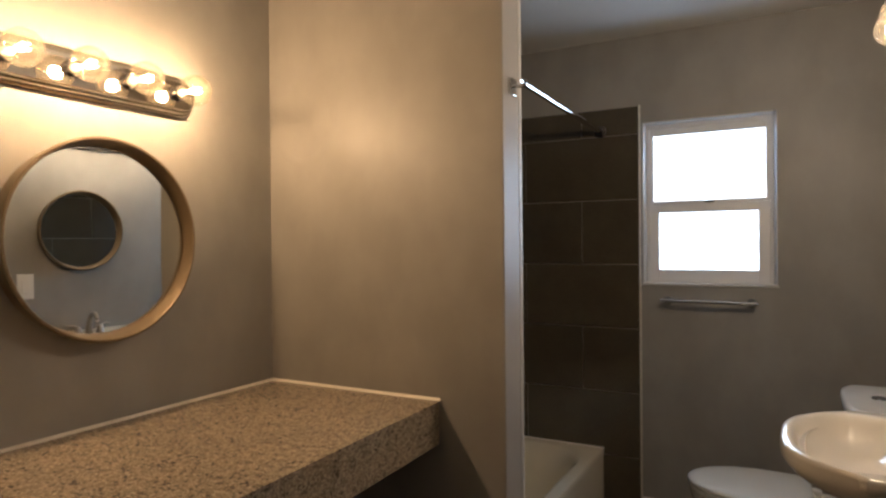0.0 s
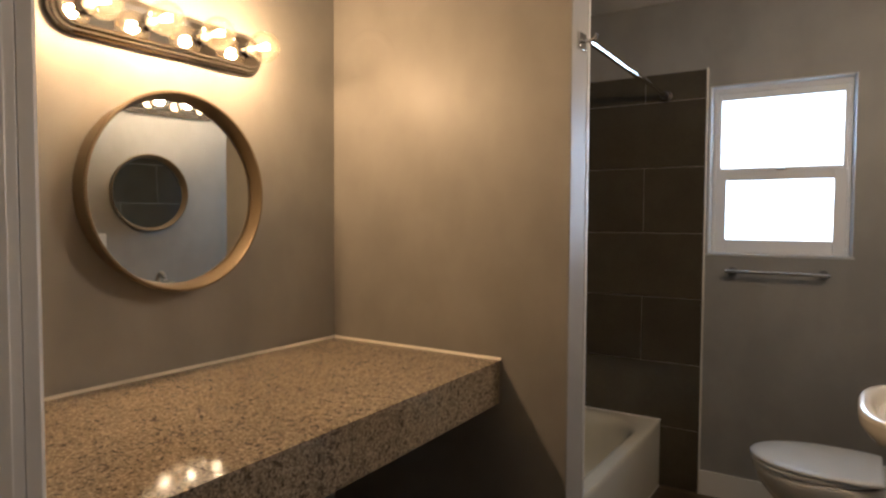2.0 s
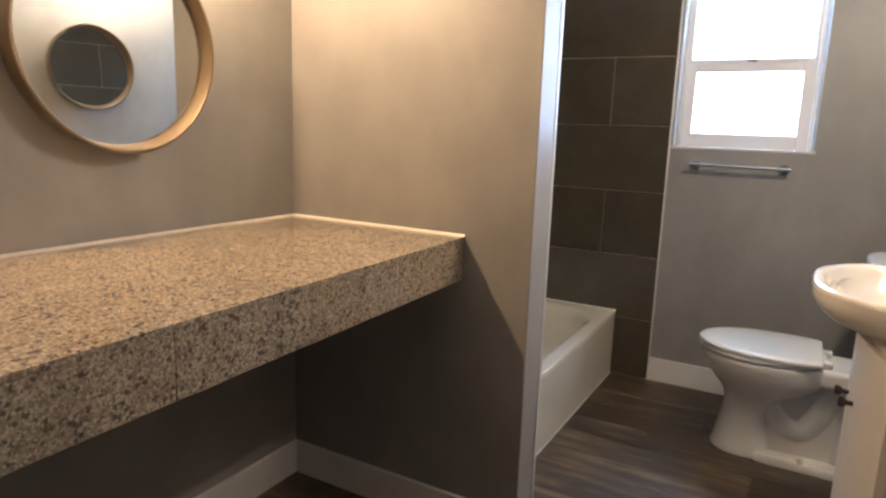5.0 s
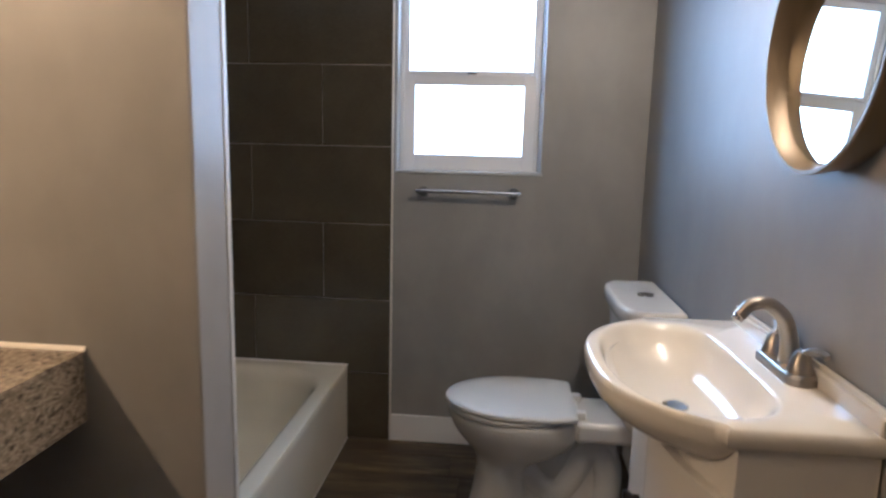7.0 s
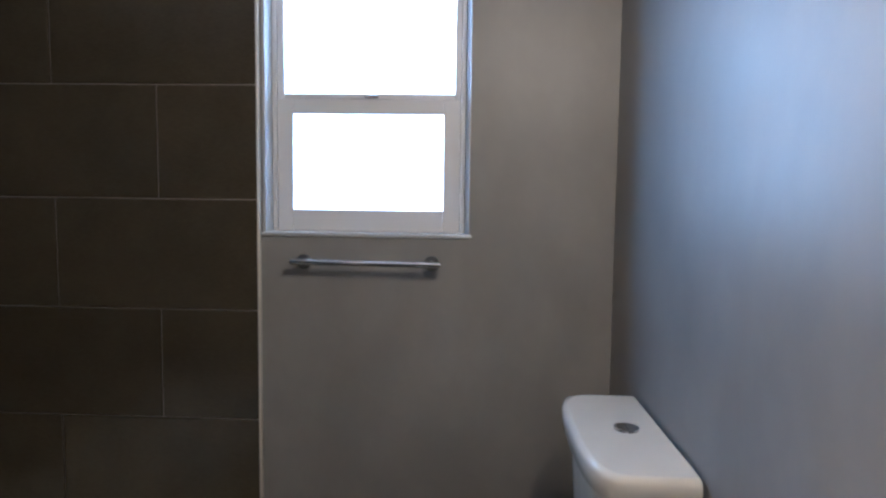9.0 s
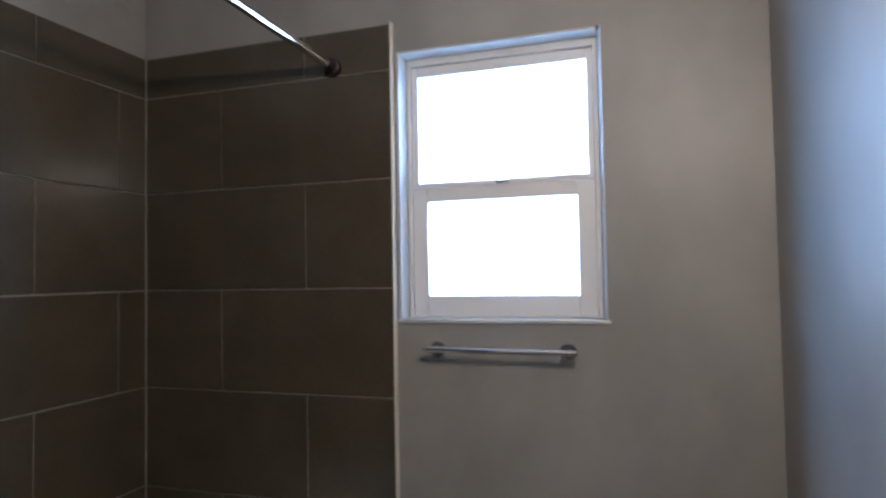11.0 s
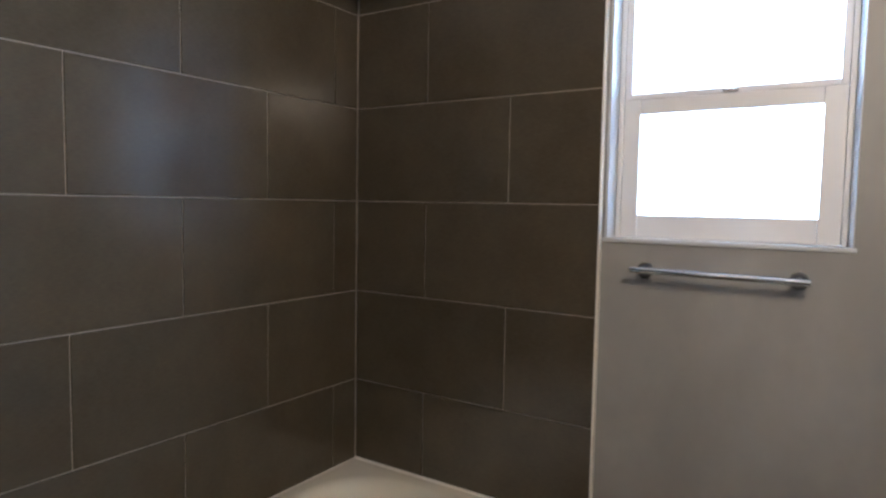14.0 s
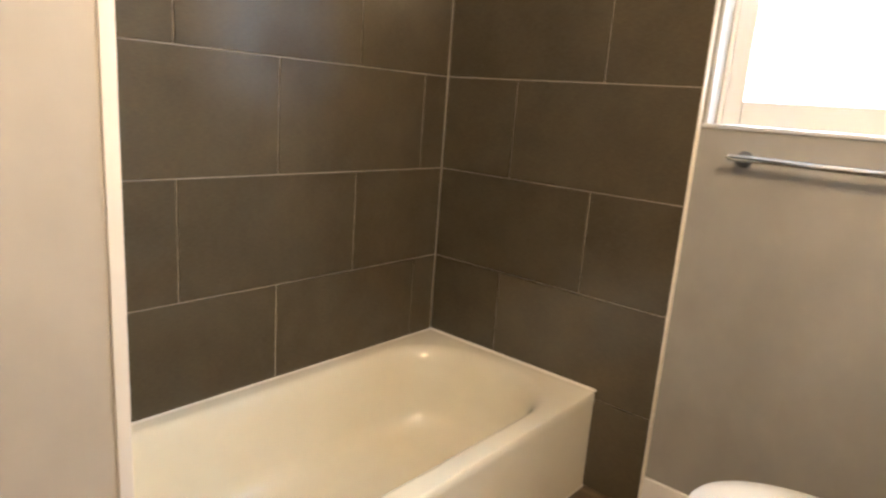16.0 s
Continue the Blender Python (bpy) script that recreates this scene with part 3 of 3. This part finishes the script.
def deck_ring(z, depth, inset=0.0, half=0.272):
    y0, y1 = VY0 + inset, VY1 - inset
    side = [(front(y, depth, half) + inset, y) for y in (y0 + (y1 - y0) * k / 48 for k in range(49))]
    top = [(side[-1][0] + (XE - 0.002 - side[-1][0]) * k / 8, y1) for k in range(1, 9)]
    back = [(XE - 0.002, y1 + (y0 - y1) * k / 16) for k in range(1, 17)]
    low = [(XE - 0.002 + (side[0][0] - XE + 0.002) * k / 8, y0) for k in range(1, 8)]
    return [(x, y, z) for x, y in side + top + back + low]


SCX, SAX, SAB, SAY = 1.600, 0.137, 0.112, 0.250
angles = [math.atan2((y - VYC) / SAY, (x - SCX) / SAX) for x, y, _ in deck_ring(VZ, 0.148, 0.006)]


def bowl_ring(k, z, shift=0.0):
    """Ring of the bowl: round towards the room, straighter along the wall."""
    out = []
    for a in angles:
        c, s = math.cos(a), math.sin(a)
        p = 2.25 if c < 0 else 2.25 + 2.0 * c * k
        r = (abs(c) ** p + abs(s) ** p) ** (-1 / p)
        out.append((SCX + shift + (SAX if c < 0 else SAB) * k * r * c, VYC + SAY * k * r * s, z))
    return out


rings = [deck_ring(VZ - 0.030, 0.122, 0.026), deck_ring(VZ - 0.030, 0.122, 0.006), deck_ring(VZ - 0.026, 0.135, 0.002), deck_ring(VZ - 0.014, 0.148, 0.0), deck_ring(VZ - 0.007, 0.148, 0.0010), deck_ring(VZ - 0.002, 0.148, 0.0035),
         deck_ring(VZ, 0.148, 0.006)]
for k, z in ((1.0, 0.0003), (0.982, 0.0012), (0.962, 0.004), (0.942, 0.009), (0.922, 0.017), (0.895, 0.030), (0.858, 0.046), (0.805, 0.062), (0.73, 0.078), (0.64, 0.094), (0.50, 0.103), (0.33, 0.108), (0.12, 0.110)):
    rings.append(bowl_ring(k, VZ - 0.8 * z))
part("basin", loops(rings, False, True), CHINA, sink, "glossy white ceramic basin and deck", 50)
rings = []
for z, depth, half in ((VZ - 0.010, 0.1486, 0.273), (VZ - 0.020, 0.1480, 0.272), (VZ - 0.032, 0.1465, 0.269), (VZ - 0.045, 0.138, 0.260), (VZ - 0.060, 0.126, 0.246), (VZ - 0.074, 0.107, 0.226), (VZ - 0.086, 0.080, 0.198),
                       (VZ - 0.093, 0.050, 0.165), (VZ - 0.096, 0.020, 0.13)):
    yy = [VYC - half + 2 * half * k / 40 for k in range(41)]
    rings.append([(1.625, yy[0], z)] + [(front(y, depth, half, 3.2), y, z) for y in yy] + [(1.625, yy[-1], z)])
part("bowl_belly", loops(rings, False, True, closed=False), CHINA, sink, "rounded underside of the bowl", 60)
bm = box(XE - 0.014, XE - 0.002, VY0 + 0.004, VY1 - 0.002, VZ - 0.004, VZ + 0.026, 0.004, 3)
box(XE - 0.009, XE - 0.002, VY0 + 0.004, VY1 - 0.002, VZ + 0.020, VZ + 0.036, 0.003, 3, bm=bm)
part("backsplash", bm, CHINA, sink, "low stepped backsplash")
part("drain", tube([(SCX, VYC, VZ - 0.0885), (SCX, VYC, VZ - 0.0845), (SCX, VYC, VZ - 0.0835)], [0.024, 0.023, 0.016], 24), CHROME, sink, "chrome drain")

FXC, FYC = 1.764, 2.150
faucet = thing("faucet", (1.764, FYC, VZ), "brushed nickel centerset faucet with two lever handles", "faucet")
bm = loops([rounded(FXC, FYC, 0.026, 0.080, 0.024, VZ - 0.001, 8), rounded(FXC, FYC, 0.026, 0.080, 0.024, VZ + 0.012, 8), rounded(FXC, FYC, 0.022, 0.076, 0.021, VZ + 0.017, 8)])
part("base_plate", bm, NICKEL, faucet)
path = curve_points([(FXC + 0.004, FYC, VZ + 0.012), (FXC + 0.002, FYC, VZ + 0.050), (FXC - 0.010, FYC, VZ + 0.090), (FXC - 0.036, FYC, VZ + 0.114), (FXC - 0.064, FYC, VZ + 0.112), (FXC - 0.082, FYC, VZ + 0.092)], 8)
nP = len(path)
part("spout", tube(path, [0.0175 - 0.0075 * (i / (nP - 1)) ** 0.6 for i in range(nP)], 20), NICKEL, faucet)
part("aerator", tube([path[-1], path[-1] + Vector((-0.004, 0, -0.006))], [0.0098, 0.0092], 18), CHROME, faucet)
for s in (-1, 1):
    y = FYC + s * 0.052
    h = part("handle", tube([(FXC, y, VZ + 0.012), (FXC, y, VZ + 0.022), (FXC, y, VZ + 0.044), (FXC, y, VZ + 0.052)], [0.021, 0.019, 0.013, 0.008], 20), NICKEL, faucet)
    part("lever", tube(curve_points([(FXC, y, VZ + 0.046), (FXC + 0.008, y + s * 0.014, VZ + 0.056), (FXC + 0.014, y + s * 0.034, VZ + 0.060), (FXC + 0.016, y + s * 0.048, VZ + 0.057)], 5), 0.0055, 12), NICKEL, h)

# Light switch beside the sink
sw = thing("light_switch", (XE, 1.88, 1.11), "white plastic light switch plate", "light switch")
part("plate", box(XE - 0.006, XE, 1.845, 1.915, 1.052, 1.168, 0.002), PLASTIC, sw)
part("rocker", box(XE - 0.010, XE - 0.005, 1.864, 1.896, 1.078, 1.142, 0.002), PLASTIC, sw)

# ---- toilet ----
toilet = thing("toilet", (1.45, 3.04, 0), "white two-piece toilet with the lid closed", "toilet")
TYC = 3.040


def egg(z, x0, x1, w, n=40, square=0.0, yc=TYC):
    """Ring with a round front at x0 and a squarer back at x1."""
    xm = x0 + (x1 - x0) * 0.52
    out = []
    for k in range(n):
        a = 2 * math.pi * k / n
        c, s = math.cos(a), math.sin(a)
        if c < 0:
            out.append((xm + (xm - x0) * c, yc + w * s, z))
        else:
            out.append((xm + (x1 - xm) * c ** 0.625, yc + w * (math.copysign(abs(s) ** square, s) if square else s * (1 - 0.08 * c)), z))
    return out


rings = [egg(0.0, 1.190, 1.405, 0.098), egg(0.012, 1.188, 1.407, 0.100), egg(0.03, 1.196, 1.400, 0.093), egg(0.10, 1.210, 1.39, 0.085), egg(0.165, 1.221, 1.385, 0.083), egg(0.20, 1.223, 1.395, 0.087),
         egg(0.225, 1.217, 1.425, 0.098), egg(0.248, 1.202, 1.47, 0.117), egg(0.272, 1.181, 1.515, 0.137), egg(0.30, 1.157, 1.545, 0.156), egg(0.33, 1.138, 1.56, 0.168), egg(0.355, 1.127, 1.56, 0.174),
         egg(0.372, 1.122, 1.56, 0.176), egg(0.382, 1.124, 1.56, 0.174), egg(0.385, 1.132, 1.555, 0.168)]
part("bowl", loops(rings), CHINA, toilet, "white china bowl on a narrow foot", 60)
bm = box(1.52, 1.775, TYC - 0.112, TYC + 0.112, 0.318, 0.386, 0.018, 3)
part("rear_deck", bm, CHINA, toilet)
part("foot_plate", loops([rounded(1.50, TYC, 0.165, 0.108, 0.05, z, 8) for z in (0.0, 0.022)] + [rounded(1.50, TYC, 0.157, 0.100, 0.045, 0.030, 8)]), CHINA, toilet, smooth=50)
trap = curve_points([(1.36, TYC, 0.21), (1.43, TYC, 0.135), (1.49, TYC, 0.125), (1.535, TYC, 0.185), (1.565, TYC, 0.245), (1.61, TYC, 0.25), (1.635, TYC, 0.17), (1.625, TYC, 0.015)], 6)
part("trapway", tube(trap, 0.056, 20), CHINA, toilet, "moulded trapway behind the foot", 60)
web = [(1.30, 0.020), (1.30, 0.300), (1.40, 0.325), (1.66, 0.325), (1.66, 0.020)]
part("pedestal_web", loops([[(x, y, z) for x, z in web] for y in (TYC - 0.040, TYC + 0.040)]), CHINA, toilet, smooth=30)
part("bolt_cap", ball((1.50, TYC - 0.09, 0.032), 0.013, 16, 10), SEAT, toilet)
part("bolt_cap", ball((1.50, TYC + 0.09, 0.032), 0.013, 16, 10), SEAT, toilet)
part("seat", loops([egg(0.387, 1.124, 1.535, 0.172), egg(0.390, 1.119, 1.537, 0.176), egg(0.399, 1.119, 1.537, 0.176), egg(0.402, 1.123, 1.535, 0.173)]), SEAT, toilet, "white plastic seat", 60)


def lid_ring(z, inset):
    return [(min(x, 1.524 - inset), y, z) for x, y, _ in egg(z, 1.114 + inset, 1.580, 0.178 - inset, 64, 0.6)]


part("lid", loops([lid_ring(0.404, 0.004), lid_ring(0.407, 0.0), lid_ring(0.414, 0.0), lid_ring(0.419, 0.004), lid_ring(0.422, 0.03), lid_ring(0.424, 0.09)]), SEAT, toilet, "closed white lid", 60)
for s in (-1, 1):
    part("hinge", box(1.520, 1.556, TYC + s * 0.07 - 0.016, TYC + s * 0.07 + 0.016, 0.384, 0.408, 0.006, 3), SEAT, toilet)


def tank_ring(z, xf, hw, yc=3.035):
    o = [(XE - 0.008, yc + hw), (XE - 0.008, yc - hw)]
    pts = []
    for k in range(25):
        a = math.pi * k / 24
        c, s = math.cos(a), math.sin(a)
        e = 2 / 3.6
        pts.append((1.70 - (1.70 - xf) * abs(s) ** e, yc - hw * math.copysign(abs(c) ** e, c)))
    return [(x, y, z) for x, y in o + pts]


part("tank", loops([tank_ring(0.392, 1.662, 0.170), tank_ring(0.405, 1.655, 0.178), tank_ring(0.55, 1.644, 0.196), tank_ring(0.722, 1.634, 0.210)]), CHINA, toilet, "white water tank", 60)
lid = part("tank_lid", loops([tank_ring(0.722, 1.622, 0.219), tank_ring(0.727, 1.616, 0.225), tank_ring(0.758, 1.614, 0.226), tank_ring(0.766, 1.618, 0.222), tank_ring(0.769, 1.628, 0.212)]), CHINA, toilet, "rounded white tank lid", 50)
b = part("flush_button", tube([(1.722, 3.035, 0.767), (1.722, 3.035, 0.773), (1.722, 3.035, 0.774)], [0.025, 0.024, 0.019], 28), CHROME, lid, "round chrome dual flush button")
part("button_split", box(1.7215, 1.7225, 3.016, 3.054, 0.7735, 0.7747), RUBBER, lid)

# ---- tiles and planks ----
ROWS = [(0.0, 0.2855), (0.2855, 0.590), (0.590, 0.895), (0.895, 1.197), (1.197, 1.5015), (1.5015, 1.806), (1.806, TILE_TOP)]
GAP = 0.0016


def tile_mesh(w, h, t, bevel=0.0012):
    """A tile lying in the xz plane, its face towards -y."""
    return finish("tile", box(0, w, -t, 0, 0, h, bevel, 1), TILE, 30)


MESHES = {}


def lay_tile(parent, corner, w, h, turn):
    key = (round(w, 4), round(h, 4))
    if key not in MESHES:
        MESHES[key] = tile_mesh(w, h, 0.0085)
    ob = new("tile", MESHES[key])
    ob.parent = parent
    ob.matrix_world = pose(*corner, random.uniform(-0.025, 0.025), 0, turn + random.uniform(-0.025, 0.025))
    return ob


def tile_wall(parent, lo, hi, joints, zmin, place, turn):
    for i, (z0, z1) in enumerate(ROWS):
        z0 = max(z0, zmin)
        if z1 - z0 < 0.02:
            continue
        ends = [lo] + [j for j in joints[i % 2] if lo + 0.01 < j < hi - 0.01] + [hi]
        for a, b in zip(ends, ends[1:]):
            lay_tile(parent, place(a + GAP, b - GAP, z0 + GAP), b - a - 2 * GAP, z1 - z0 - 2 * GAP, turn)


bpy.context.view_layer.update()
part("grout", box(0.0, 0.841, YT + 0.0035, YN - 0.0005, 0.0, TILE_TOP), GROUT, wall_north, "light grout between dark tiles", 0)
tile_wall(wall_north, 0.0015, 0.8405, ((0.569,), (0.281,)), 0.0, lambda a, b, z: (a, YT + 0.0085, z), 0)
part("grout", box(XW + 0.0005, -0.0035, YP, YN, RIM - 0.02, TILE_TOP), GROUT, wall_west, "light grout between dark tiles", 0)
tile_wall(wall_west, YP, YT - 0.001, ((2.582, 3.137), (2.307, 2.862, 3.412)), RIM, lambda a, b, z: (-0.0085, a, z), 90)
part("grout", box(0.0, XP - 0.016, YP - 0.0118, YP - 0.0035, RIM - 0.02, TILE_TOP), GROUT, partition, "light grout between dark tiles", 0)
tile_wall(partition, 0.0015, XP - 0.016, ((0.569,), (0.281,)), RIM, lambda a, b, z: (b, YP - 0.0085, z), 180)

floor = bpy.data.objects["floor"]
y, row = -1.3, 0
rng = random.Random(7)
PLANKS = {}
while y < YN:
    y1 = min(y + 0.152, YN)
    x = -0.15 - rng.uniform(0.1, 0.85)
    while x < XE:
        x1 = x + 0.92
        a, b = max(x, XA - 0.02), min(x1, XE)
        if b - a > 0.02:
            key = (round(b - a, 3), round(y1 - y, 3))
            if key not in PLANKS:
                PLANKS[key] = finish("plank", box(0, key[0] - 0.0012, 0, key[1] - 0.0012, -0.003, 0.0, 0.0006, 1), PLANK, 30)
            ob = new("plank", PLANKS[key])
            ob.parent = floor
            ob.location = (a, y, 0.0)
        x = x1
    y = y1
